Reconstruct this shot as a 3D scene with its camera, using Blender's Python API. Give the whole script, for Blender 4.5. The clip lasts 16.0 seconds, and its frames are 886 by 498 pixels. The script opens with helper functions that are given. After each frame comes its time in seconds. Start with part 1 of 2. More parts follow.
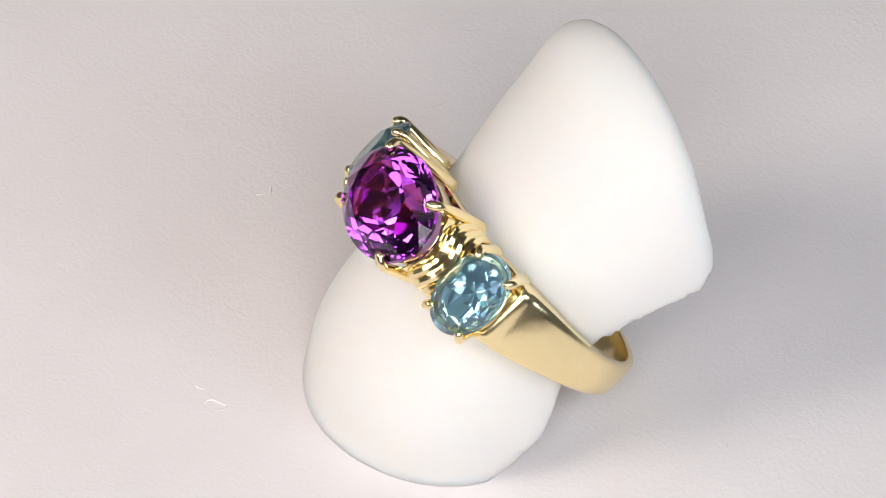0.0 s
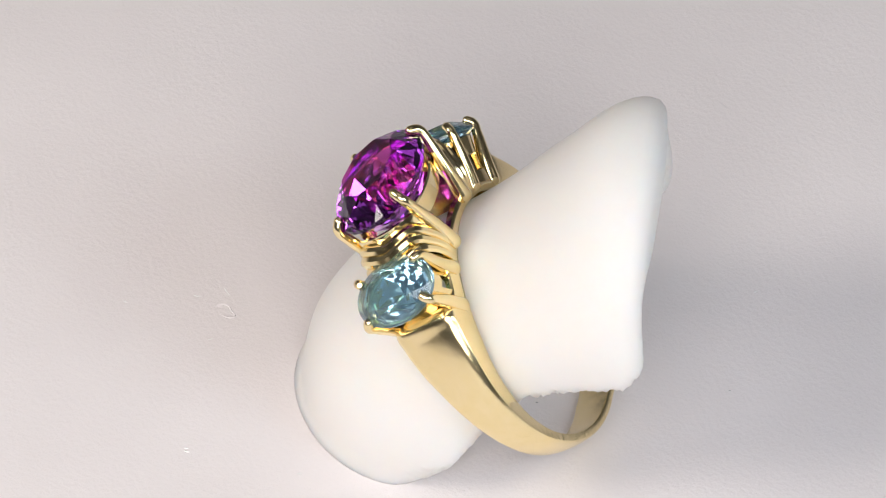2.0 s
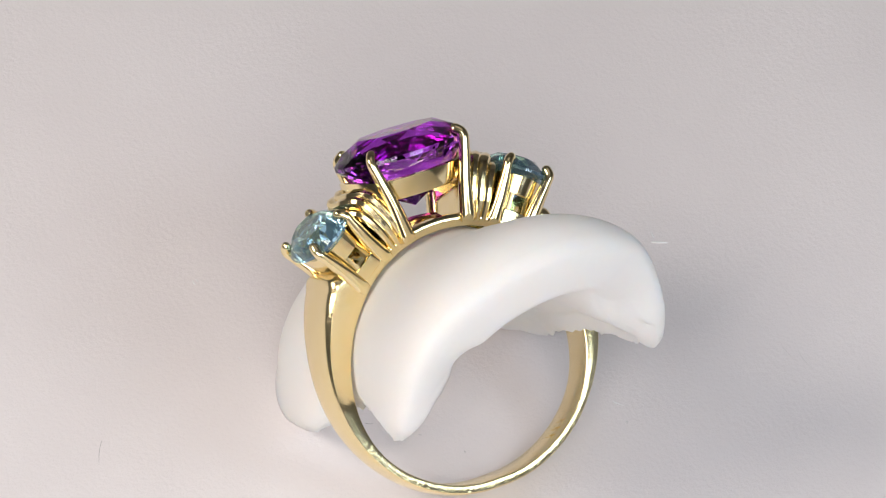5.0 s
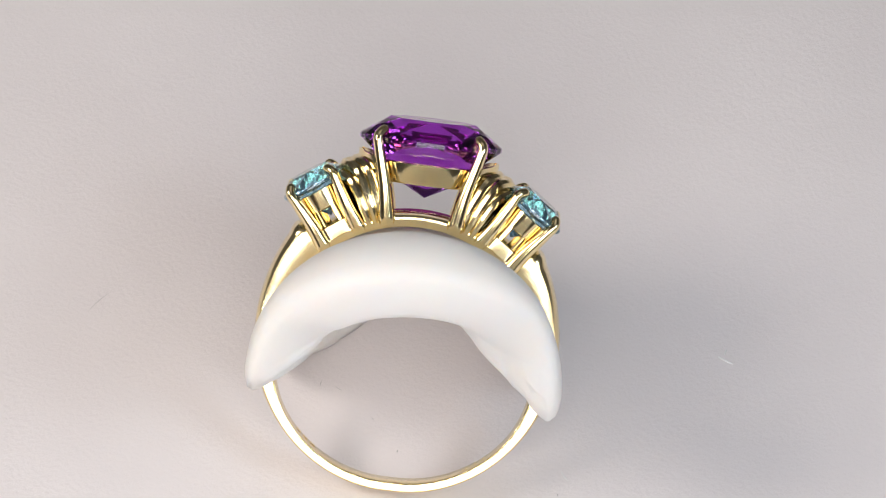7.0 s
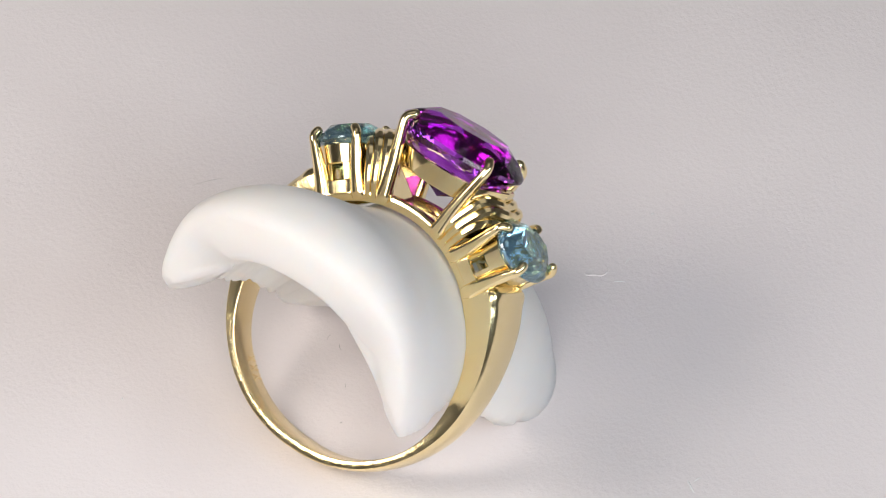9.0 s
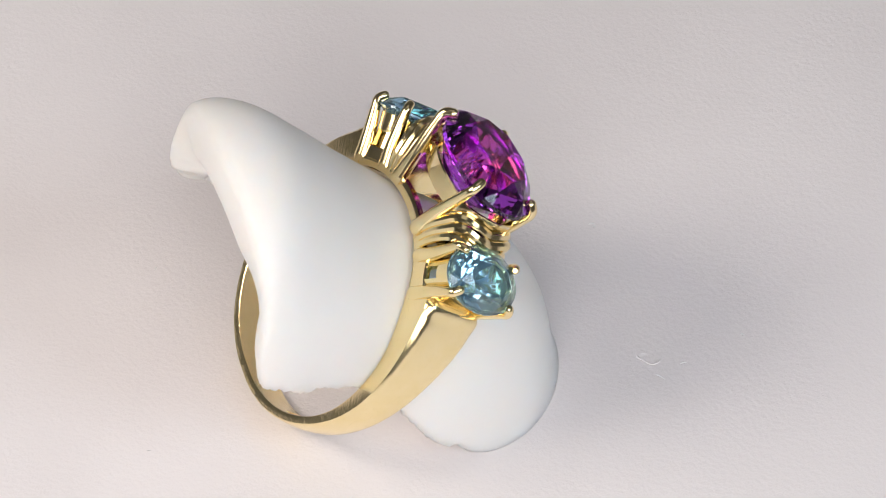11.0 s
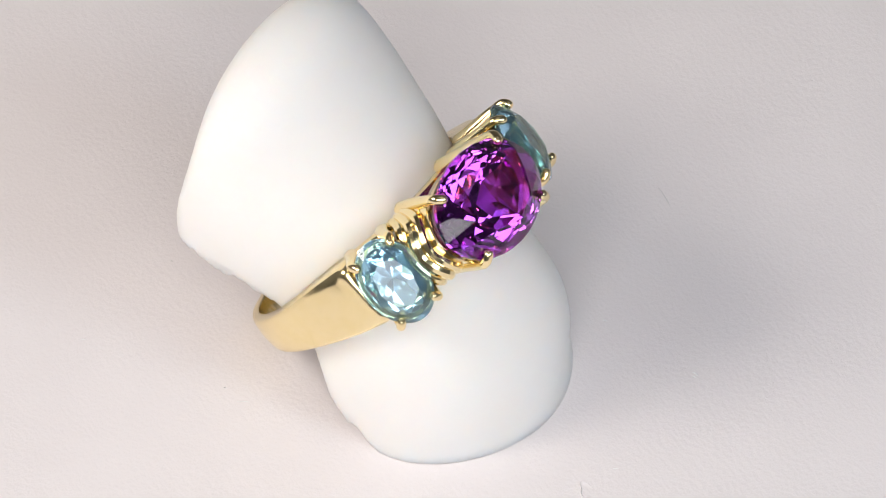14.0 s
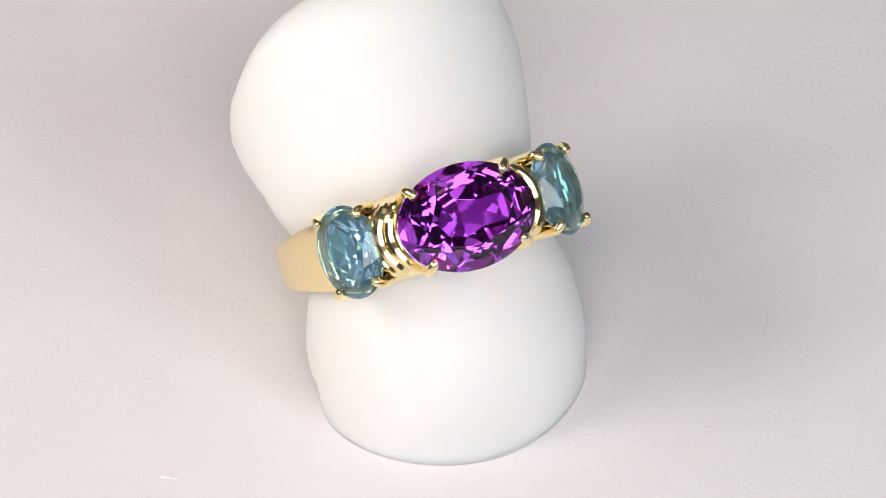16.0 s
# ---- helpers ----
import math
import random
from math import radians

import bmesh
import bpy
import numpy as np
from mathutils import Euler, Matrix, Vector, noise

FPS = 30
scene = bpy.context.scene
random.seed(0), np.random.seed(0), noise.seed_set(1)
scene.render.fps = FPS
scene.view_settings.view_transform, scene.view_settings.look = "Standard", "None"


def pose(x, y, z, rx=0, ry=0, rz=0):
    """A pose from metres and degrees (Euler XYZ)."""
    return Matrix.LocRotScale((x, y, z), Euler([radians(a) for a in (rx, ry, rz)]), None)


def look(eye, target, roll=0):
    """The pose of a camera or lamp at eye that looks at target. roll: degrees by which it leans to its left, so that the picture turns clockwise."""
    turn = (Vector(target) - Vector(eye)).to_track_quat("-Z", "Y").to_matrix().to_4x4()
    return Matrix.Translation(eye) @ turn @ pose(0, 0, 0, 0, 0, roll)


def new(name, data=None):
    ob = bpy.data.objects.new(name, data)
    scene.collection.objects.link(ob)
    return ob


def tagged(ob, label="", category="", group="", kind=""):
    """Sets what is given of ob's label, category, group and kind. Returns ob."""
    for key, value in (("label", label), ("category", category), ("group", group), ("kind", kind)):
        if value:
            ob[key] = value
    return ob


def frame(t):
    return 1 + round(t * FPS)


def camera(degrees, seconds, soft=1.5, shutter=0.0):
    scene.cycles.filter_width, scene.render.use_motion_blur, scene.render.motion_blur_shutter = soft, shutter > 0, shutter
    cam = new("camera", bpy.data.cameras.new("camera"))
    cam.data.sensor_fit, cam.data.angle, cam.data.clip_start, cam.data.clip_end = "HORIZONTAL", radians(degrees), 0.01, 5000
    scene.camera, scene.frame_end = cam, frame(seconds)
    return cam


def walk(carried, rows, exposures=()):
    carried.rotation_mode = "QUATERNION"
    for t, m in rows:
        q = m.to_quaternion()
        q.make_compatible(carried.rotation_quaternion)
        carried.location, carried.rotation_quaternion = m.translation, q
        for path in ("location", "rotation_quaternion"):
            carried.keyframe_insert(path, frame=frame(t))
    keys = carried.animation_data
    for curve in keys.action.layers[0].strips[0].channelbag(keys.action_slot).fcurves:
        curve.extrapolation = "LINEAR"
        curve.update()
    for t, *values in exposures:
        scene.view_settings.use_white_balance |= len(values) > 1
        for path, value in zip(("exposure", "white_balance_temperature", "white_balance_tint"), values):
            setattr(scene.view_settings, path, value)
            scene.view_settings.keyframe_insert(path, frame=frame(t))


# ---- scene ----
MM = 0.001
TURN = -17.09          # degrees per second of the turntable
cam = camera(8.0, 16.0, 1.0)
_fw = Vector((0.00138025, 0.69310118, -0.72083899))
_eye = Vector((0.0, -0.30030565, 0.32461525))
_pose = look(_eye, _eye + _fw, 0.0) @ pose(0, 0, 0, 0, 0, 2.059)
walk(cam, [(0, _pose), (16, _pose)], exposures=[(0, 0.16), (3.5, 0.09), (7, 0.05), (9, 0.07), (12.5, 0.15), (16, 0.19)])

# ---------------------------------------------------------------- light
world = bpy.data.worlds.new("world")
scene.world = world
world.use_nodes = True
world.node_tree.nodes["Background"].inputs[0].default_value = (0.93, 0.95, 1.0, 1)
world.node_tree.nodes["Background"].inputs[1].default_value = 0.05


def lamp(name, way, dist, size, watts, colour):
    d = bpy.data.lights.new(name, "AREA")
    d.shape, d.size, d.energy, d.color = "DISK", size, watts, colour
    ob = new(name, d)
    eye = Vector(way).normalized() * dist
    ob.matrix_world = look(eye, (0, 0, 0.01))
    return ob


lamp("lamp_right", (0.62, -0.44, 0.65), 0.28, 0.12, 0.215, (0.72, 0.86, 1.0))
lamp("lamp_left", (-0.69, -0.20, 0.67), 0.28, 0.12, 0.375, (1.0, 0.93, 0.86))
lamp("softbox_front", (0.0, -0.77, 0.64), 0.6, 0.46, 2.38, (1.0, 0.985, 0.985))
# added overhead fill, no such lamp known: wide and dim, lightens the shadows
lamp("overhead_fill", (0.05, 0.12, 1.0), 1.42, 0.9, 0.8, (1.0, 0.97, 0.95))


# ---------------------------------------------------------------- materials
def material(name):
    m = bpy.data.materials.new(name)
    m.use_nodes = True
    t = m.node_tree
    return m, t, t.nodes["Principled BSDF"]


def noise_node(t, scale, detail=4.0, rough=0.55):
    tc = t.nodes.new("ShaderNodeTexCoord")
    n = t.nodes.new("ShaderNodeTexNoise")
    n.inputs["Scale"].default_value = scale
    n.inputs["Detail"].default_value = detail
    n.inputs["Roughness"].default_value = rough
    t.links.new(tc.outputs["Object"], n.inputs["Vector"])
    return n


def ramp(t, src, stops):
    r = t.nodes.new("ShaderNodeValToRGB")
    e = r.color_ramp.elements
    while len(e) < len(stops):
        e.new(0.5)
    for k, (p, c) in zip(e, stops):
        k.position, k.color = p, (*c, 1)
    t.links.new(src, r.inputs[0])
    return r


def bump(t, bsdf, src, strength, dist):
    b = t.nodes.new("ShaderNodeBump")
    b.inputs["Strength"].default_value = strength
    b.inputs["Distance"].default_value = dist
    t.links.new(src, b.inputs["Height"])
    t.links.new(b.outputs[0], bsdf.inputs["Normal"])
    return b


def make_gold(name, low, high, relief, grain, brushed=0.0):
    m, t, b = material(name)
    n = noise_node(t, 900, 3)
    r = ramp(t, n.outputs[0], [(0.3, (0.955, 0.785, 0.42)), (0.7, (0.985, 0.825, 0.49))])
    t.links.new(r.outputs[0], b.inputs["Base Color"])
    b.inputs["Metallic"].default_value = 1.0
    g = noise_node(t, 2500, 4)
    rr = t.nodes.new("ShaderNodeMapRange")
    rr.inputs["To Min"].default_value, rr.inputs["To Max"].default_value = low, high
    t.links.new(g.outputs[0], rr.inputs[0])
    t.links.new(rr.outputs[0], b.inputs["Roughness"])
    h = noise_node(t, grain, 4)
    first = bump(t, b, h.outputs[0], relief, 0.0001)
    if brushed:
        # fine polishing scratches along the shank
        tc = t.nodes.new("ShaderNodeTexCoord")
        mp = t.nodes.new("ShaderNodeMapping")
        mp.inputs["Rotation"].default_value = (0.4, 0.9, 0.5)
        mp.inputs["Scale"].default_value = (9000, 700, 700)
        sc = t.nodes.new("ShaderNodeTexNoise")
        sc.inputs["Scale"].default_value, sc.inputs["Detail"].default_value = 1.0, 3.0
        t.links.new(tc.outputs["Object"], mp.inputs[0])
        t.links.new(mp.outputs[0], sc.inputs["Vector"])
        b2 = t.nodes.new("ShaderNodeBump")
        b2.inputs["Strength"].default_value, b2.inputs["Distance"].default_value = brushed, 0.00005
        t.links.new(sc.outputs[0], b2.inputs["Height"])
        t.links.new(first.outputs[0], b2.inputs["Normal"])
        t.links.new(b2.outputs[0], b.inputs["Normal"])
    return m


def make_gem(name, colour, ior, clear):
    m, t, b = material(name)
    n = noise_node(t, 350, 2)
    lo = tuple(c * 0.9 for c in colour)
    r = ramp(t, n.outputs[0], [(0.3, lo), (0.7, colour)])
    t.links.new(r.outputs[0], b.inputs["Base Color"])
    b.inputs["Roughness"].default_value = 0.0
    b.inputs["IOR"].default_value = ior
    b.inputs["Transmission Weight"].default_value = clear
    return m


def make_resin():
    m, t, b = material("white_resin")
    n = noise_node(t, 160, 4)
    r = ramp(t, n.outputs[0], [(0.3, (0.905, 0.885, 0.86)), (0.7, (0.925, 0.905, 0.88))])
    t.links.new(r.outputs[0], b.inputs["Base Color"])
    b.inputs["Roughness"].default_value = 0.8
    b.inputs["Specular IOR Level"].default_value = 0.15
    b.inputs["Subsurface Weight"].default_value = 1.0
    b.inputs["Subsurface Radius"].default_value = (1.0, 0.9, 0.8)
    b.inputs["Subsurface Scale"].default_value = 0.0013
    h = noise_node(t, 420, 4)
    bump(t, b, h.outputs[0], 0.15, 0.0002)
    # the resin lets light through
    tr = t.nodes.new("ShaderNodeBsdfTranslucent")
    tr.inputs["Color"].default_value = (0.97, 0.96, 0.94, 1)
    mix = t.nodes.new("ShaderNodeMixShader")
    mix.inputs[0].default_value = 0.25
    t.links.new(b.outputs[0], mix.inputs[1])
    t.links.new(tr.outputs[0], mix.inputs[2])
    t.links.new(mix.outputs[0], t.nodes["Material Output"].inputs[0])
    return m


def make_card():
    m, t, b = material("white_card")
    n = noise_node(t, 60, 5)
    r = ramp(t, n.outputs[0], [(0.3, (0.735, 0.683, 0.68)), (0.7, (0.775, 0.723, 0.72))])
    t.links.new(r.outputs[0], b.inputs["Base Color"])
    b.inputs["Roughness"].default_value = 0.55
    h1 = noise_node(t, 2800, 4, 0.6)
    h2 = noise_node(t, 260, 3)
    add = t.nodes.new("ShaderNodeMath")
    add.operation = "ADD"
    t.links.new(h1.outputs[0], add.inputs[0])
    t.links.new(h2.outputs[0], add.inputs[1])
    bump(t, b, add.outputs[0], 0.22, 0.00025)
    return m


def make_wall():
    m, t, b = material("grey_wall")
    n = noise_node(t, 3, 4)
    r = ramp(t, n.outputs[0], [(0.3, (0.40, 0.40, 0.405)), (0.7, (0.46, 0.46, 0.465))])
    t.links.new(r.outputs[0], b.inputs["Base Color"])
    b.inputs["Roughness"].default_value = 0.8
    return m


GOLD = make_gold("gold", 0.08, 0.20, 0.05, 700)
SATIN = make_gold("satin_gold", 0.14, 0.28, 0.12, 1300, 0.25)
VIOLET = make_gem("violet_gem", (0.44, 0.07, 0.72), 1.55, 1.0)
BLUE = make_gem("blue_gem", (0.44, 0.77, 1.0), 1.62, 0.92)
HAMMERED = make_gold("hammered_gold", 0.12, 0.3, 0.35, 2800)
RESIN = make_resin()
CARD = make_card()
WALL = make_wall()


# ---------------------------------------------------------------- builders
def finish(bm, material_, name, smooth=True, angle=35):
    bmesh.ops.recalc_face_normals(bm, faces=bm.faces)
    bmesh.ops.scale(bm, vec=(MM, MM, MM), verts=bm.verts)
    if smooth:
        lim = radians(angle)
        for f in bm.faces:
            f.smooth = True
        for e in bm.edges:
            if len(e.link_faces) == 2 and e.calc_face_angle(0) > lim:
                e.smooth = False
    me = bpy.data.meshes.new(name)
    bm.to_mesh(me)
    bm.free()
    me.materials.append(material_)
    return me


def part(name, bm, material_, parent=None, label="", smooth=True, angle=35):
    """Links a bmesh in millimetres as one mesh object."""
    ob = new(name, finish(bm, material_, name, smooth, angle))
    ob.parent = parent
    if label:
        tagged(ob, label)
    return ob


def loft(bm, rings, closed_loop=True, cap=True, closed_path=False):
    """Skins a row of equal vertex rings."""
    vs = [[bm.verts.new(p) for p in r] for r in rings]
    n = len(vs[0])
    m = len(vs)
    for i in range(m if closed_path else m - 1):
        a, b = vs[i], vs[(i + 1) % m]
        for k in range(n if closed_loop else n - 1):
            bm.faces.new((a[k], a[(k + 1) % n], b[(k + 1) % n], b[k]))
    if cap and closed_loop and not closed_path:
        bm.faces.new(vs[0])
        bm.faces.new(list(reversed(vs[-1])))
    return vs


def tube(bm, pts, radii, sides=12):
    """A rounded rod along pts."""
    pts = [Vector(p) for p in pts]
    dense, rad = [], []
    for i in range(len(pts) - 1):
        p0, p1, p2, p3 = pts[max(i - 1, 0)], pts[i], pts[i + 1], pts[min(i + 2, len(pts) - 1)]
        for k in range(6):
            s = k / 6
            dense.append(0.5 * ((2 * p1) + (p2 - p0) * s + (2 * p0 - 5 * p1 + 4 * p2 - p3) * s * s + (3 * p1 - p0 - 3 * p2 + p3) * s ** 3))
            rad.append(radii[i] * (1 - s) + radii[i + 1] * s)
    dense.append(pts[-1])
    rad.append(radii[-1])
    t0 = (dense[1] - dense[0]).normalized()
    t1 = (dense[-1] - dense[-2]).normalized()
    # round caps
    for a in (60, 30):
        dense.append(pts[-1] + t1 * radii[-1] * math.cos(radians(a)))
        rad.append(radii[-1] * math.sin(radians(a)))
    dense.insert(0, dense[0] - t0 * radii[0] * 0.5)
    rad.insert(0, radii[0] * 0.8)
    side = None
    rings = []
    for i, (p, r) in enumerate(zip(dense, rad)):
        t = (dense[min(i + 1, len(dense) - 1)] - dense[max(i - 1, 0)]).normalized()
        if side is None:
            side = t.orthogonal().normalized()
        side = (side - t * side.dot(t)).normalized()
        up = t.cross(side)
        rings.append([p + (side * math.cos(2 * math.pi * k / sides) + up * math.sin(2 * math.pi * k / sides)) * r for k in range(sides)])
    loft(bm, rings)


def curve_at(xs, ks, x):
    """Smooth curve through knots."""
    n = len(xs)
    x = min(max(x, xs[0]), xs[-1])
    i = 0
    while i < n - 2 and x > xs[i + 1]:
        i += 1

    def slope(j):
        if j == 0:
            return (ks[1] - ks[0]) / (xs[1] - xs[0])
        if j == n - 1:
            return (ks[-1] - ks[-2]) / (xs[-1] - xs[-2])
        h0, h1 = xs[j] - xs[j - 1], xs[j + 1] - xs[j]
        return ((ks[j + 1] - ks[j]) / h1 * h0 + (ks[j] - ks[j - 1]) / h0 * h1) / (h0 + h1)
    h = xs[i + 1] - xs[i]
    s = (x - xs[i]) / h
    return ((2 * s ** 3 - 3 * s ** 2 + 1) * ks[i] + (s ** 3 - 2 * s ** 2 + s) * h * slope(i)
            + (-2 * s ** 3 + 3 * s ** 2) * ks[i + 1] + (s ** 3 - s ** 2) * h * slope(i + 1))


# ---------------------------------------------------------------- the frame of the ring (millimetres, turntable space)
TA = Vector((-0.43651942, 0.89763351, -0.06086766))
NN = Vector((0.65934312, 0.36520192, 0.65718658))
UP = Vector((-0.61214169, -0.24674203, 0.75126621))
PRONG_MID = Vector((-3.32784522, -2.38283576, 19.15133112))
RC = PRONG_MID - UP * 14.9      # centre of the finger hole


def ring_space(p):
    """From the ring's own axes (along the stones, through the hole, up) to turntable space."""
    return RC + TA * p[0] + NN * p[1] + UP * p[2]


def place(bm):
    for v in bm.verts:
        v.co = ring_space(v.co)
    return bm


def polar(phi, r, y):
    a = radians(phi)
    return Vector((r * math.sin(a), y, r * math.cos(a)))


# ---------------------------------------------------------------- room and table
def box_bm(x0, y0, z0, x1, y1, z1):
    bm = bmesh.new()
    bmesh.ops.create_cube(bm, size=1)
    for v in bm.verts:
        v.co = Vector(((x0 + x1) / 2 + v.co.x * (x1 - x0), (y0 + y1) / 2 + v.co.y * (y1 - y0), (z0 + z1) / 2 + v.co.z * (z1 - z0)))
    return bm


def build_room():
    R, H0, H1, T = 1100, -12, 1500, 20
    tagged(part("floor", box_bm(-R, -R, H0 - T, R, R, H0), CARD, smooth=False), "white table under the turntable", "floor", kind="structure")
    tagged(part("ceiling", box_bm(-R, -R, H1, R, R, H1 + T), WALL, smooth=False), "grey ceiling of the photo studio", "ceiling", kind="structure")
    tagged(part("wall_north", box_bm(-R, R, H0, R, R + T, H1), WALL, smooth=False), "grey wall of the photo studio", "wall", kind="structure")
    tagged(part("wall_south", box_bm(-R, -R - T, H0, R, -R, H1), WALL, smooth=False), "grey wall of the photo studio", "wall", kind="structure")
    tagged(part("wall_east", box_bm(R, -R, H0, R + T, R, H1), WALL, smooth=False), "grey wall of the photo studio", "wall", kind="structure")
    tagged(part("wall_west", box_bm(-R - T, -R, H0, -R, R, H1), WALL, smooth=False), "grey wall of the photo studio", "wall", kind="structure")


def build_turntable():
    bm = bmesh.new()
    prof = [(0, 0), (128.5, 0), (129.4, -0.3), (130, -1.0), (130, -8.0), (129, -9.0), (0, -9.0)]
    n = 96
    top = bm.verts.new((0, 0, 0))
    bot = bm.verts.new((0, 0, -9))
    rings = [[bm.verts.new((r * math.cos(2 * math.pi * k / n), r * math.sin(2 * math.pi * k / n), z)) for k in range(n)] for r, z in prof[1:-1]]
    for k in range(n):
        j = (k + 1) % n
        bm.faces.new((top, rings[0][k], rings[0][j]))
        bm.faces.new((bot, rings[-1][j], rings[-1][k]))
        for a, b in zip(rings, rings[1:]):
            bm.faces.new((a[k], b[k], b[j], a[j]))
    return tagged(part("turntable", bm, CARD, angle=20), "round white turntable with a matt card surface", "turntable")


def make_mark(name, grey):
    m, t, b = material(name)
    n = noise_node(t, 3000, 2)
    r = ramp(t, n.outputs[0], [(0.3, tuple(c * 0.85 for c in grey)), (0.7, grey)])
    t.links.new(r.outputs[0], b.inputs["Base Color"])
    b.inputs["Roughness"].default_value = 0.6
    return m


PALE = make_mark("pale_fibre", (0.85, 0.84, 0.83))
DARK = make_mark("dark_fibre", (0.42, 0.40, 0.39))


def fleck(name, mat, parent, x, y, ang, length, width, bend, high=0.06):
    """A fibre or a lifted edge of the card, lying on the surface."""
    bm = bmesh.new()
    c, s = math.cos(radians(ang)), math.sin(radians(ang))
    pts = []
    for k in range(6):
        f = k / 5 - 0.5
        px, py = f * length, bend * (f * f * 4 - 1) * length * 0.25
        pts.append((x + px * c - py * s, y + px * s + py * c, high * 0.4))
    tube(bm, pts, [width * w for w in (0.35, 0.8, 1.0, 1.0, 0.8, 0.35)], 6)
    return part(name, bm, mat, parent)


def build_flecks(parent):
    # a shallow chip in the card with a lifted rim
    bm = bmesh.new()
    rows = []
    for k in range(40):
        t = 2 * math.pi * k / 40
        f = 1 + 0.16 * math.cos(3 * t + 0.6) + 0.05 * math.sin(5 * t)
        c, sn = 0.82 * f * math.cos(t), 0.5 * f * math.sin(t)
        h = 0.045 + 0.045 * math.sin(t + 0.5)
        rows.append([Vector((-14.95 + c * g, -4.05 + sn * g, z)) for g, z in ((1.12, -0.02), (1.03, h), (0.96, h * 0.9), (0.86, 0.004), (0.4, 0.006), (0.05, 0.006))])
    loft(bm, rows, closed_loop=False, cap=False, closed_path=True)
    part("chip_rim", bm, CARD, parent)
    fleck("chip_rim", PALE, parent, -15.9, -2.4, -25, 0.8, 0.04, 0.2)
    for x, y, a, l, w, bd in ((-11.9, 17.0, 86, 1.15, 0.08, 0.1), (-9.0, -16.2, 20, 0.45, 0.06, 0.4), (3.5, 12.9, 60, 0.9, 0.035, 0.2), (-12.6, 16.6, 15, 0.6, 0.05, 0.1),
                              (20.7, -6.1, 80, 0.3, 0.05, 0.2), (-21.0, -7.5, 10, 0.3, 0.05, 0.1), (-1.6, -13.2, 45, 0.3, 0.04, 0.2), (14.0, 20.0, 70, 0.3, 0.04, 0.3), (-17.3, -4.0, 30, 0.5, 0.04, 0.3), (-14.05, -6.75, 60, 0.4, 0.03, 0.3), (-9.2, -16.0, 35, 0.3, 0.05, 0.2)):
        fleck("fibre", PALE, parent, x, y, a, l, w, bd)
    for x, y, a, l, w, bd in ((6.9, -23.1, -6, 2.2, 0.016, 0.15), (5.1, -5.7, 30, 0.55, 0.016, 0.8), (4.8, -4.5, 80, 0.6, 0.016, 0.6), (7.7, 2.0, 20, 0.2, 0.035, 0.0),
                              (5.3, 13.4, 50, 0.15, 0.04, 0.0), (17.8, 11.0, 10, 0.25, 0.02, 0.2), (2.0, 34.3, -7, 2.0, 0.012, 0.3), (-0.3, 26.3, 23, 1.8, 0.012, 0.3), (-0.9, 25.2, 30, 1.2, 0.01, 0.2),
                              (6.0, -1.0, 70, 0.3, 0.016, 0.5)):
        fleck("hair", DARK, parent, x, y, a, l, w, bd)


# ---------------------------------------------------------------- stand
SY = [-24, -18, -12, -6, 0, 5, 10, 15, 20]
SA = [0.956, 4.871, 8.989, 9.83, 8.403, 9.642, 10.595, 9.592, 8.053]
SB = [5.117, 4.772, 8.147, 10.351, 8.571, 8.616, 9.994, 7.558, 5.983]
SC = [-17.714, -17.053, -15.821, -16.168, -14.945, -15.064, -15.843, -13.289, -14.561]
SF = [1.893, 1.84, 1.713, 1.395, 1.552, 1.741]
SR = [18.042, -3.841, 0.87, -0.305, -1.403, -0.11, -0.721]
SX = [-18, -10, 0, 8, 16]
SO = [1.06, 0.463, 0.142, 0.209, -0.034]
STW = [-0.02, 0.125, 0.118, 0.023, -0.19]


def stand_point(y, u):
    fl = np.interp(y, [-15, 0, 10], SF[:3])
    fr = np.interp(y, [-15, 0, 10], SF[3:])
    phi = u * (fl if u < 0 else fr)
    w = np.interp(y, SX, STW)
    x, z = curve_at(SY, SA, y) * math.sin(phi), curve_at(SY, SB, y) * math.cos(phi)
    return Vector((np.interp(y, SX, SO) + x * math.cos(w) + z * math.sin(w), y, 14.9 + curve_at(SY, SC, y) + z * math.cos(w) - x * math.sin(w))), phi


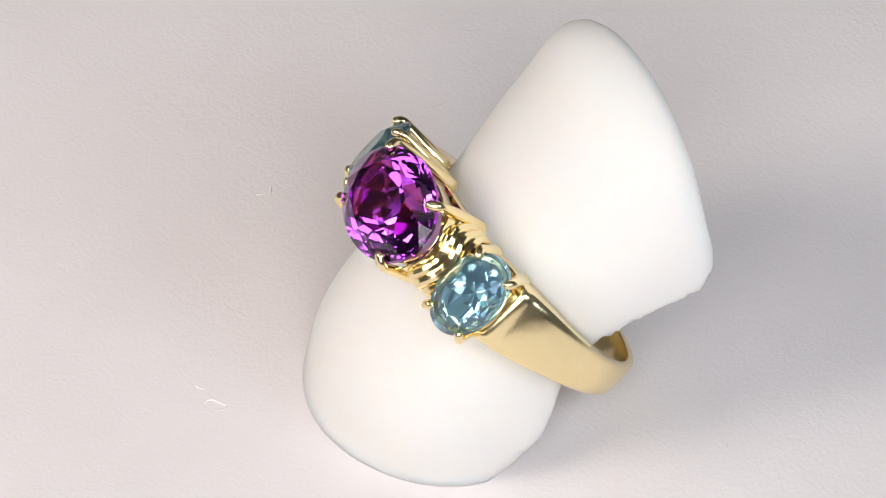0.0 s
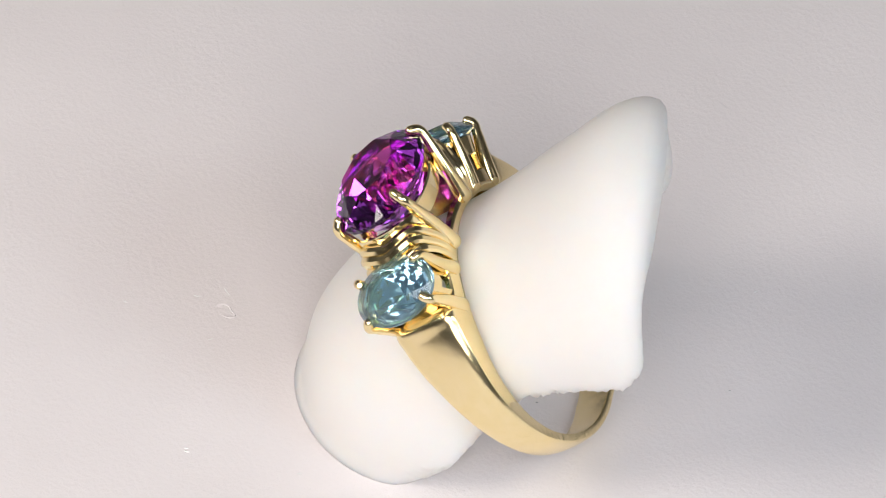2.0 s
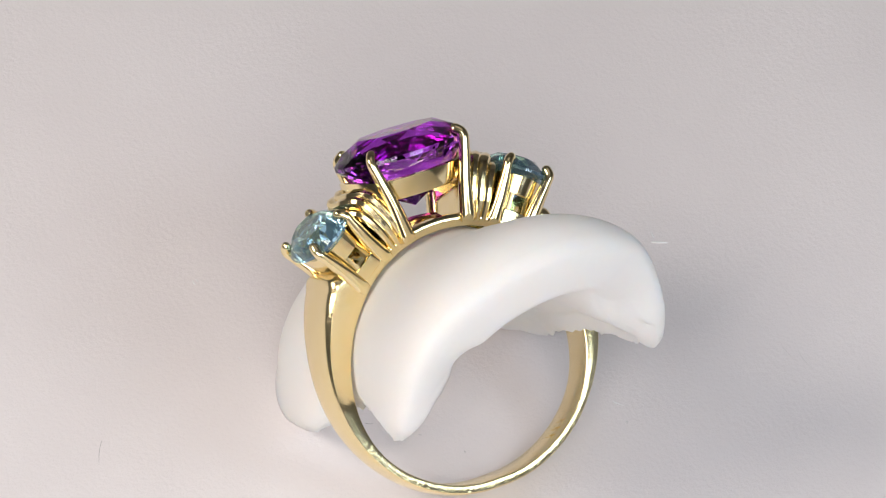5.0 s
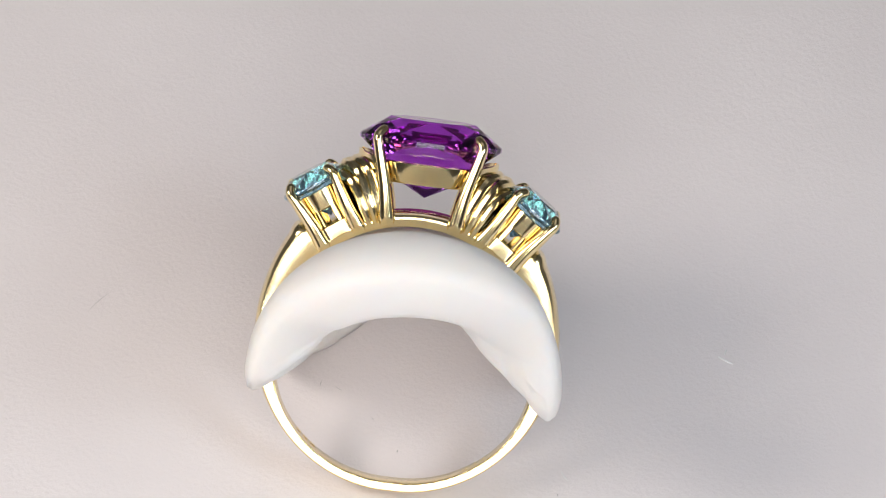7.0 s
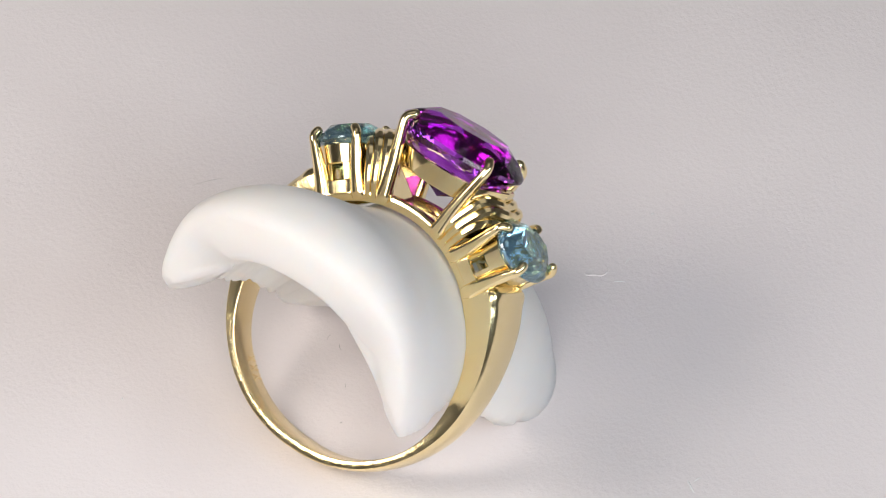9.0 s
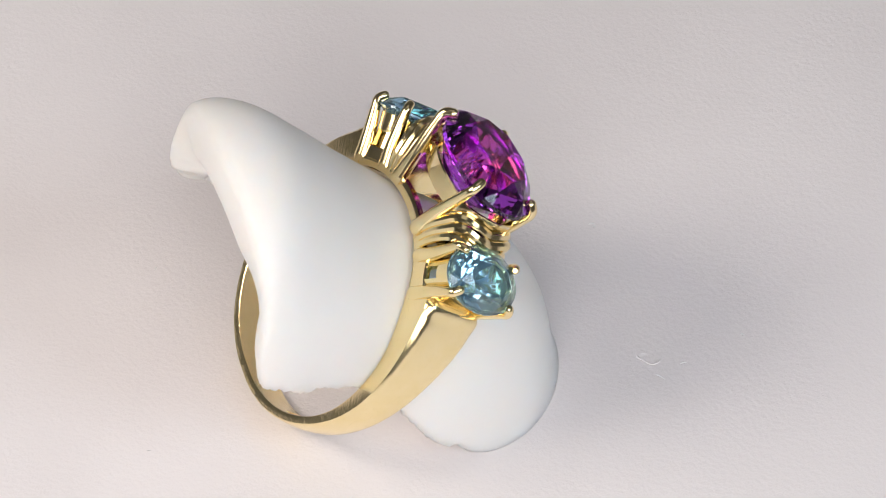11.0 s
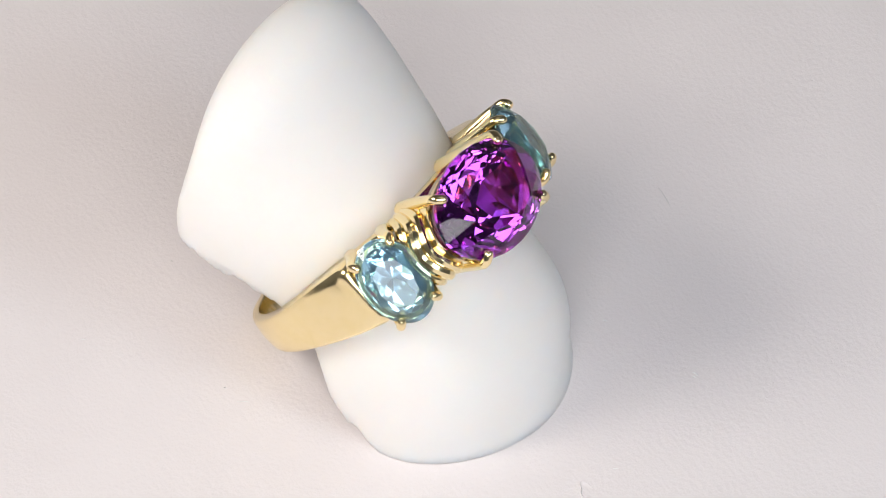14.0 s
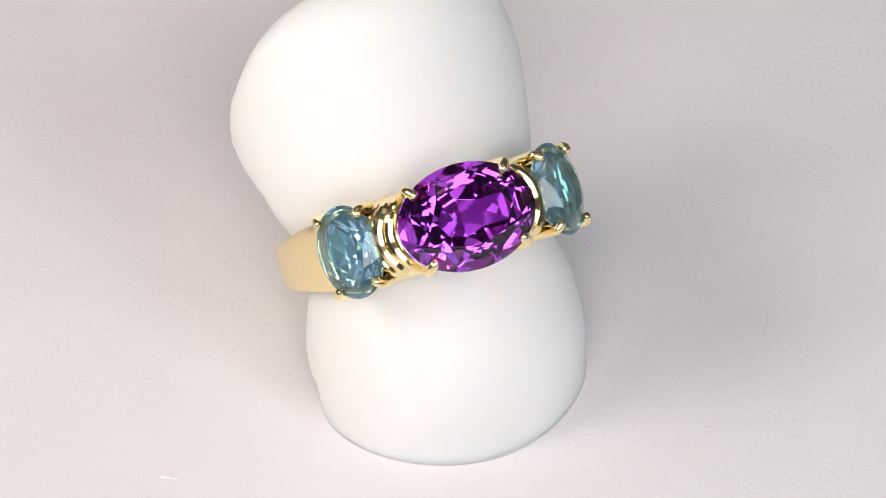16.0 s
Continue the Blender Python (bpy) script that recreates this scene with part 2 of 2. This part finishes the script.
def build_stand():
    NU, NS = 96, 90
    grid, along = [], []
    for i in range(NU + 1):
        u = -1 + 2 * i / NU
        phi = stand_point(10, u)[1]
        c1 = 1 - math.cos(phi)
        yr = SR[0] + SR[1] * c1 + SR[2] * math.sin(phi) + SR[3] * c1 * c1 + SR[4] * abs(u) ** 8 + SR[5] * math.sin(2 * phi) + SR[6] * math.sin(phi) * abs(u) ** 6
        lo, hi = -26.0, -3.0
        for _ in range(20):
            mid = (lo + hi) / 2
            if ring_space(stand_point(mid, u)[0]).z > 0.05:
                hi = mid
            else:
                lo = mid
        along.append([hi + (yr + 0.35 - hi) * k / NS for k in range(NS + 1)])
        grid.append([ring_space(stand_point(hi + (yr + 0.35 - hi) * k / NS, u)[0]) for k in range(NS + 1)])
    # the foot flares a little where it meets the table
    mid = ring_space((0, -6, 4))
    for row in grid:
        for k in range(36):
            p = row[k]
            if p.z < 1.6:
                out = Vector((p.x - mid.x, p.y - mid.y, 0)).normalized()
                row[k] = p + out * 0.4 * (1 - p.z / 1.6) ** 2
    bm = bmesh.new()
    # outer skin and an inner skin set in by the wall's thickness
    def normal(i, k):
        a = grid[min(i + 1, NU)][k] - grid[max(i - 1, 0)][k]
        b = grid[i][min(k + 1, NS)] - grid[i][max(k - 1, 0)]
        return a.cross(b).normalized()
    outer, inner = [], []
    for i in range(NU + 1):
        ro, ri = [], []
        for k in range(NS + 1):
            p = grid[i][k]
            nrm = normal(i, k)
            e = min((NS - k) / 6, 1.0)
            lip = 0.7 * (1 - math.sqrt(max(0.0, 1 - (1 - e) ** 2)))
            u = -1 + 2 * i / NU
            f = min(min(i, NU - i) / 4, 1.0)
            lip += 0.5 * (1 - math.sqrt(max(0.0, 1 - (1 - f) ** 2)))
            th = 2.8 + 2.2 * max(0.0, min(1.0, (0.4 - k / NS) / 0.3)) + 2.6 * max(0.0, min(1.0, (k / NS - 0.55) / 0.4))
            th *= 1 - (0.5 * u ** 8 - 0.9 * u ** 2 * (1 - u ** 2) * max(0.0, min(1.0, (k / NS - 0.5) / 0.3)) if u > 0 else 0.1 * u ** 6)
            slim = max(1.0, 0.5 * curve_at(SY, SA, along[i][k]))
            thin = min(1.0, slim / th)
            th *= thin
            tow = thin ** 2 * (grid[max(i - 1, 0)][k] - grid[min(i + 1, NU)][k]).normalized() * (1 if u > 0 else -1)
            q = p + nrm * lip * 1
            r = p + nrm * (th - lip * 0.4) * 1 + tow * (1.4 * u ** 2 if u > 0 else 2.8 * u ** 2)
            near = min(i, NU - i)
            if near < 9:
                j = noise.noise(p * 0.6) * 0.4 + noise.noise(p * 1.7) * 0.3 + noise.noise(p * 4.0) * 0.22 + noise.noise(p * 2.6 + Vector((7, 3, 1))) * 0.35
                j *= (1 - near / 9) ** 1.5 * max(0.0, min(1.0, (p.z - 0.3) / 1.2))
                q, r = q + Vector((0, 0, j)), r + Vector((0, 0, j * 0.7))
            q.z, r.z = max(q.z, 0.02), max(r.z, 0.02)
            ro.append(bm.verts.new(q))
            ri.append(r)
        outer.append(ro)
        inner.append(ri)
    # even out the hollow side
    for _ in range(60):
        for k in range(NS + 1):
            col = [inner[i][k] for i in range(NU + 1)]
            for i in range(3, NU - 2):
                inner[i][k] = (col[i - 1] + col[i] * 2 + col[i + 1]) / 4
        for row in inner[3:NU - 2]:
            old = row[:]
            for k in range(2, NS - 1):
                row[k] = (old[k - 1] + old[k] * 2 + old[k + 1]) / 4
    inner = [[bm.verts.new((p.x, p.y, max(p.z, 0.02))) for p in row] for row in inner]
    for i in range(NU):
        for k in range(NS):
            bm.faces.new((outer[i][k], outer[i + 1][k], outer[i + 1][k + 1], outer[i][k + 1]))
            bm.faces.new((inner[i][k], inner[i][k + 1], inner[i + 1][k + 1], inner[i + 1][k]))
    for i in range(NU):
        bm.faces.new((outer[i][0], inner[i][0], inner[i + 1][0], outer[i + 1][0]))

    def cap(a, c, ways, swell):
        """Closes two edge rows with a softly rounded strip."""
        prev = a
        for s in (0.12, 0.3, 0.5, 0.7, 0.88):
            row = [bm.verts.new(p.co.lerp(q.co, s) + w * swell * math.sqrt(4 * s * (1 - s))) for p, q, w in zip(a, c, ways)]
            for v in row:
                v.co.z = max(v.co.z, 0.02)
            skin(prev, row)
            prev = row
        skin(prev, c)

    def skin(a, c):
        for k in range(len(a) - 1):
            bm.faces.new((a[k], a[k + 1], c[k + 1], c[k]))
    cap([outer[i][NS] for i in range(NU + 1)], [inner[i][NS] for i in range(NU + 1)],
        [(grid[i][NS] - grid[i][NS - 3]).normalized() for i in range(NU + 1)], 0.25)
    for i, d in ((0, 3), (NU, -3)):
        cap(outer[i], inner[i], [(grid[i][k] - grid[i + d][k]).normalized() for k in range(NS + 1)], 0.35)
    bmesh.ops.holes_fill(bm, edges=[e for e in bm.edges if e.is_boundary], sides=0)
    stand = tagged(part("ring_stand", bm, RESIN, angle=85), "white saddle-shaped ring stand with rough broken lower edges", "ring stand")
    # a small lump left on the rim
    for x, y, z, r, st in ((-6.36, 16.2, 5.33, 0.26, 1.3),):
        bm = bmesh.new()
        bmesh.ops.create_icosphere(bm, subdivisions=3, radius=r)
        mid = Vector((x, y, z))
        for v in bm.verts:
            v.co *= 1 + 0.35 * noise.noise(v.co * 3 + mid)
            v.co.y *= st
            v.co += mid
        part("rim_lump", place(bm), RESIN, stand)
    return stand


# ---------------------------------------------------------------- ring
def band_outer(phi):
    return curve_at([0, 38, 40.5, 43, 45.5, 52, 60, 70, 82, 95, 120, 180], [9.5, 9.5, 9.7, 10.9, 11.4, 11.22, 10.95, 10.65, 10.4, 10.2, 9.88, 9.5], phi)


def band_inner(phi):
    return curve_at([43, 85, 105, 120, 150, 180], [8.75, 8.8, 9.0, 9.12, 8.98, 8.8], phi)


def band_half(phi):
    return curve_at([0, 40, 48, 60, 75, 110, 140, 180], [2.5, 2.55, 2.5, 2.28, 1.9, 1.4, 1.38, 1.45], phi)


def build_band(parent):
    bm = bmesh.new()
    rings = []
    N = 260
    for i in range(N + 1):
        phi = 43.2 + (360 - 86.4) * i / N
        a = min(phi, 360 - phi)
        ro, hw = band_outer(a), band_half(a)
        ri = band_inner(a)
        crown = 0.08
        # flat sides, then a soft crease towards the broad outer face
        w = curve_at([43, 50, 58, 68, 82, 110, 180], [0.8, 0.7, 0.6, 0.52, 0.42, 0.3, 0.28], a)
        d = curve_at([43, 50, 58, 68, 82, 110, 180], [0.65, 0.56, 0.48, 0.4, 0.32, 0.2, 0.18], a)
        side = [(hw - 0.2, ri), (hw - 0.05, ri + 0.05), (hw, ri + 0.16), (hw - 0.02, max(ro - d - 0.1, ri + 0.25)), (hw - w * 0.1, max(ro - d * 0.72, ri + 0.3)),
                (hw - w * 0.4, ro - d * 0.32), (hw - w * 0.72, ro - d * 0.08), (hw - w - 0.06, ro + 0.01), ((hw - w) * 0.5, ro + crown)]
        sec = [(-y, r) for y, r in side] + [(0, ro + crown * 1.3)] + side[::-1] + [(0, ri + 0.02)]
        yc = curve_at([43, 60, 110, 180], [0.05, 0.2, 0.3, 0.08], a)
        rings.append([polar(phi, r, y + yc) for y, r in sec])
    loft(bm, rings)
    band = part("band", place(bm), SATIN, parent, "polished yellow gold band with bevelled shoulders", angle=32)
    # the edges of the lower shank are left hammered
    band.data.materials.append(HAMMERED)
    for f in band.data.polygons[:N * 20]:
        i, k = divmod(f.index, 20)
        if k in (0, 1, 2, 3, 14, 15, 16, 17) and 43.2 + (360 - 86.4) * (i + 0.5) / N > 112 and 43.2 + (360 - 86.4) * (i + 0.5) / N < 248:
            f.material_index = 1
    for sy in (-1, 1):
        bm = bmesh.new()
        rings = []
        for i in range(61):
            phi = -43.6 + 87.2 * i / 60
            sec = [(1.85, 8.76), (2.4, 8.76), (2.55, 8.88), (2.58, 9.4), (2.48, 9.62), (2.0, 9.66), (1.85, 9.5)]
            rings.append([polar(phi, r, y * sy) for y, r in sec])
        loft(bm, rings)
        part("rail", place(bm), GOLD, parent, angle=50)
    # stamped mark inside the band
    for mid, y in ((222.0, -0.55), (142.0, 0.3)):
        for k in (-1, 0, 1):
            phi, h = mid + 4.2 * k, 0.5
            rb = band_inner(min(phi, 360 - phi))
            bm = bmesh.new()
            tube(bm, [polar(phi - 1.1, rb + 0.02, y - h), polar(phi - 0.3, rb, y), polar(phi - 1.1, rb + 0.02, y + h)], [0.07] * 3, 6)
            tube(bm, [polar(phi + 1.0, rb + 0.02, y - h), polar(phi + 0.6, rb, y), polar(phi + 1.0, rb + 0.02, y + h * 0.8)], [0.06] * 3, 6)
            part("stamp_bar", place(bm), GOLD, band)
    return band


def gem_bm(a, b, table, crown, pav, girdle, seg, belly):
    """An oval brilliant: table, star, kite and girdle facets above, main and lower facets below."""
    bm = bmesh.new()

    def oval(f, z, shift, n):
        return [bm.verts.new((a * f * math.cos(2 * math.pi * (k + shift) / n), b * f * math.sin(2 * math.pi * (k + shift) / n), z)) for k in range(n)]
    h, m = 8, seg // 8
    tab = oval(table, crown, 0.0, h)
    kite = oval((1 + table) / 2 + 0.045, crown * 0.56, 0.5, h)
    gt = oval(1.0, girdle / 2, 0.0, seg)
    gb = oval(1.0, -girdle / 2, 0.0, seg)
    low = oval(belly[0], -pav * belly[1], 0.5, h)
    low2 = oval(belly[2], -pav * belly[3], 1.0, h)
    cul = bm.verts.new((0, 0, -pav))
    bm.faces.new(tab)
    for k in range(h):
        j = (k + 1) % h
        end = ((k + 1) * m) % seg
        bm.faces.new((tab[k], kite[k], tab[j]))
        bm.faces.new((tab[j], kite[k], gt[end], kite[j]))
        for q in range(m):
            a0, a1 = (k * m + q) % seg, (k * m + q + 1) % seg
            bm.faces.new((kite[k], gt[a0], gt[a1]))
            bm.faces.new((gb[a0], low[k], gb[a1]))
        bm.faces.new((gb[end], low[k], low[j]))
        bm.faces.new((low[k], low2[k], low[j]))
        bm.faces.new((low2[k], low2[j], low[j]))
        bm.faces.new((low2[k], cul, low2[j]))
    for k in range(seg):
        j = (k + 1) % seg
        bm.faces.new((gt[k], gt[j], gb[j], gb[k]))
    return bm


def build_ring():
    ring = new("ring")
    tagged(ring, "yellow gold ring with violet and blue oval gemstones", "ring")
    build_band(ring)
    # violet stone
    bm = gem_bm(4.85, 3.65, 0.60, 1.5, 3.85, 0.30, 32, (0.67, 0.41, 0.36, 0.76))
    for v in bm.verts:
        v.co = v.co + Vector((0, 0, 14.45))
    part("center_stone", place(bm), VIOLET, ring, "faceted oval violet amethyst", smooth=False)
    # rail under the violet stone
    bm = bmesh.new()
    rows = []
    n = 64
    for k in range(n):
        c, s = math.cos(2 * math.pi * k / n), math.sin(2 * math.pi * k / n)
        rows.append([Vector((f * 1.0 * c * ax, f * s * ay, z)) for f, ax, ay, z in
                     ((1, 4.3, 3.1, 13.0), (1, 4.0, 2.9, 11.75), (1, 3.9, 2.8, 11.62), (1, 3.55, 2.5, 11.66), (1, 3.8, 2.7, 12.75), (1, 4.2, 3.0, 13.1))])
    loft(bm, rows, cap=False, closed_path=True)
    part("gallery_rail", place(bm), GOLD, ring)
    for sx in (-1, 1):
        for sy in (-1, 1):
            bm = bmesh.new()
            tube(bm, [(2.35 * sx, 2.55 * sy, 9.1), (2.75 * sx, 2.75 * sy, 11.3), (3.35 * sx, 2.85 * sy, 13.6), (3.55 * sx, 2.8 * sy, 14.6), (3.25 * sx, 2.45 * sy, 15.05)],
                 [0.62, 0.48, 0.38, 0.35, 0.37])
            part("prong", place(bm), GOLD, ring)
    for sx in (-1, 1):
        # ribbed collar between the stones
        for phi, top, r in ((13.4, 13.1, 0.44), (16.5, 13.55, 0.46), (19.6, 13.5, 0.46), (22.5, 13.05, 0.42)):
            bm = bmesh.new()
            path = []
            for y, rr, lean in ((2.35, 9.1, -0.5), (2.6, 10.4, 0.0), (2.45, 11.6, 0.6), (2.05, top - 0.55, 1.8), (1.1, top - 0.12, 4.2), (0, top - 0.2, 5.2)):
                path.append(polar(sx * (phi + lean), rr, y))
            path = path + [Vector((p.x, -p.y, p.z)) for p in path[-2::-1]]
            tube(bm, path, [r * f for f in (0.55, 0.7, 0.85, 1, 1, 1, 1, 1, 0.85, 0.7, 0.55)], 10)
            part("collar_rib", place(bm), GOLD, ring)
        bm = bmesh.new()
        rows = []
        for phi in (13.2, 15, 18, 21, 22.8):
            top = 12.3 if phi in (13.2, 22.8) else 12.8
            half = [(2.3, 9.0, -0.5), (2.5, 10.4, 0.0), (2.35, 11.6, 0.6), (1.95, top - 0.55, 1.8), (1.1, top - 0.2, 4.2), (0, top - 0.25, 5.2)]
            rows.append([polar(sx * (phi + l), rr, y) for y, rr, l in half] + [polar(sx * (phi + l), rr, -y) for y, rr, l in half[-2::-1]])
        loft(bm, rows)
        part("collar", place(bm), GOLD, ring, "ribbed gold collar")
        # cup that hugs the end of the violet stone
        bm = bmesh.new()
        rows = []
        for k in range(17):
            a = radians(-52 + 104 * k / 16)
            lift = 0.55 * math.cos(a * 1.6)
            rows.append([Vector((sx * (fa * math.cos(a)), fb * math.sin(a), z)) for fa, fb, z in
                         ((4.35, 3.2, 11.6), (4.6, 3.45, 12.75 + lift), (4.68, 3.5, 13.0 + lift), (4.8, 3.55, 12.95 + lift), (4.8, 3.55, 12.6 + lift), (4.55, 3.35, 11.4))])
        loft(bm, rows)
        part("stone_cup", place(bm), GOLD, ring)
        # blue stone
        tilt = 35.2
        turn = Matrix.Rotation(radians(tilt * sx), 4, "Y")
        bm = gem_bm(2.3, 3.25, 0.58, 0.95, 2.5, 0.2, 32, (0.62, 0.39, 0.30, 0.70))
        for v in bm.verts:
            v.co = turn @ (v.co + Vector((0, 0, 13.1)))
        part("side_stone", place(bm), BLUE, ring, "faceted oval sky-blue topaz", smooth=False)
        bm = bmesh.new()
        rows = []
        for k in range(n):
            c, s = math.cos(2 * math.pi * k / n), math.sin(2 * math.pi * k / n)
            rows.append([turn @ Vector((c * ax, s * ay, z)) for ax, ay, z in
                         ((2.0, 2.82, 12.62), (1.85, 2.66, 11.4), (1.75, 2.56, 11.3), (1.4, 2.15, 11.35), (1.55, 2.3, 12.4), (1.9, 2.72, 12.72))])
        loft(bm, rows, cap=False, closed_path=True)
        part("gallery_rail", place(bm), GOLD, ring)
        # foot of the basket, on the rails
        bm = bmesh.new()
        rows = []
        for k in range(n):
            c, s = math.cos(2 * math.pi * k / n), math.sin(2 * math.pi * k / n)
            c, s = math.copysign(abs(c) ** 0.6, c), math.copysign(abs(s) ** 0.6, s)
            rows.append([turn @ Vector((c * ax, s * ay, z)) for ax, ay, z in
                         ((1.8, 2.62, 10.15), (1.8, 2.64, 9.3), (1.68, 2.52, 9.2), (1.25, 2.05, 9.25), (1.2, 2.0, 10.1), (1.65, 2.47, 10.25))])
        loft(bm, rows, cap=False, closed_path=True)
        part("basket_foot", place(bm), GOLD, ring)
        for mid in (0, 180):
            bm = bmesh.new()
            rows = []
            for k in range(25):
                q = radians(mid - 76 + 152 * k / 24)
                rows.append([turn @ Vector((math.cos(q) * ax, math.sin(q) * ay, z)) for ax, ay, z in ((1.78, 2.62, 9.6), (1.82, 2.64, 11.8), (1.45, 2.2, 11.8), (1.4, 2.2, 9.6))])
            loft(bm, rows)
            part("basket_wall", place(bm), GOLD, ring)
        for tx in (-1, 1):
            for sy in (-1, 1):
                bm = bmesh.new()
                path = [(1.35 * tx, 2.25 * sy, 9.2), (1.38 * tx, 2.45 * sy, 10.8), (1.55 * tx, 2.65 * sy, 12.6), (1.62 * tx, 2.66 * sy, 13.3), (1.42 * tx, 2.4 * sy, 13.66)]
                tube(bm, [turn @ Vector(p) for p in path], [0.62, 0.5, 0.36, 0.33, 0.34])
                part("prong", place(bm), GOLD, ring)
    return ring


build_room()
TURNTABLE = build_turntable()
build_flecks(TURNTABLE)
STAND = build_stand()
RING = build_ring()


def motions():
    rows = [(k * 0.5, pose(0, 0, 0, 0, 0, TURN * k * 0.5)) for k in range(33)]
    for thing in (TURNTABLE, STAND, RING):
        walk(thing, rows)


motions()
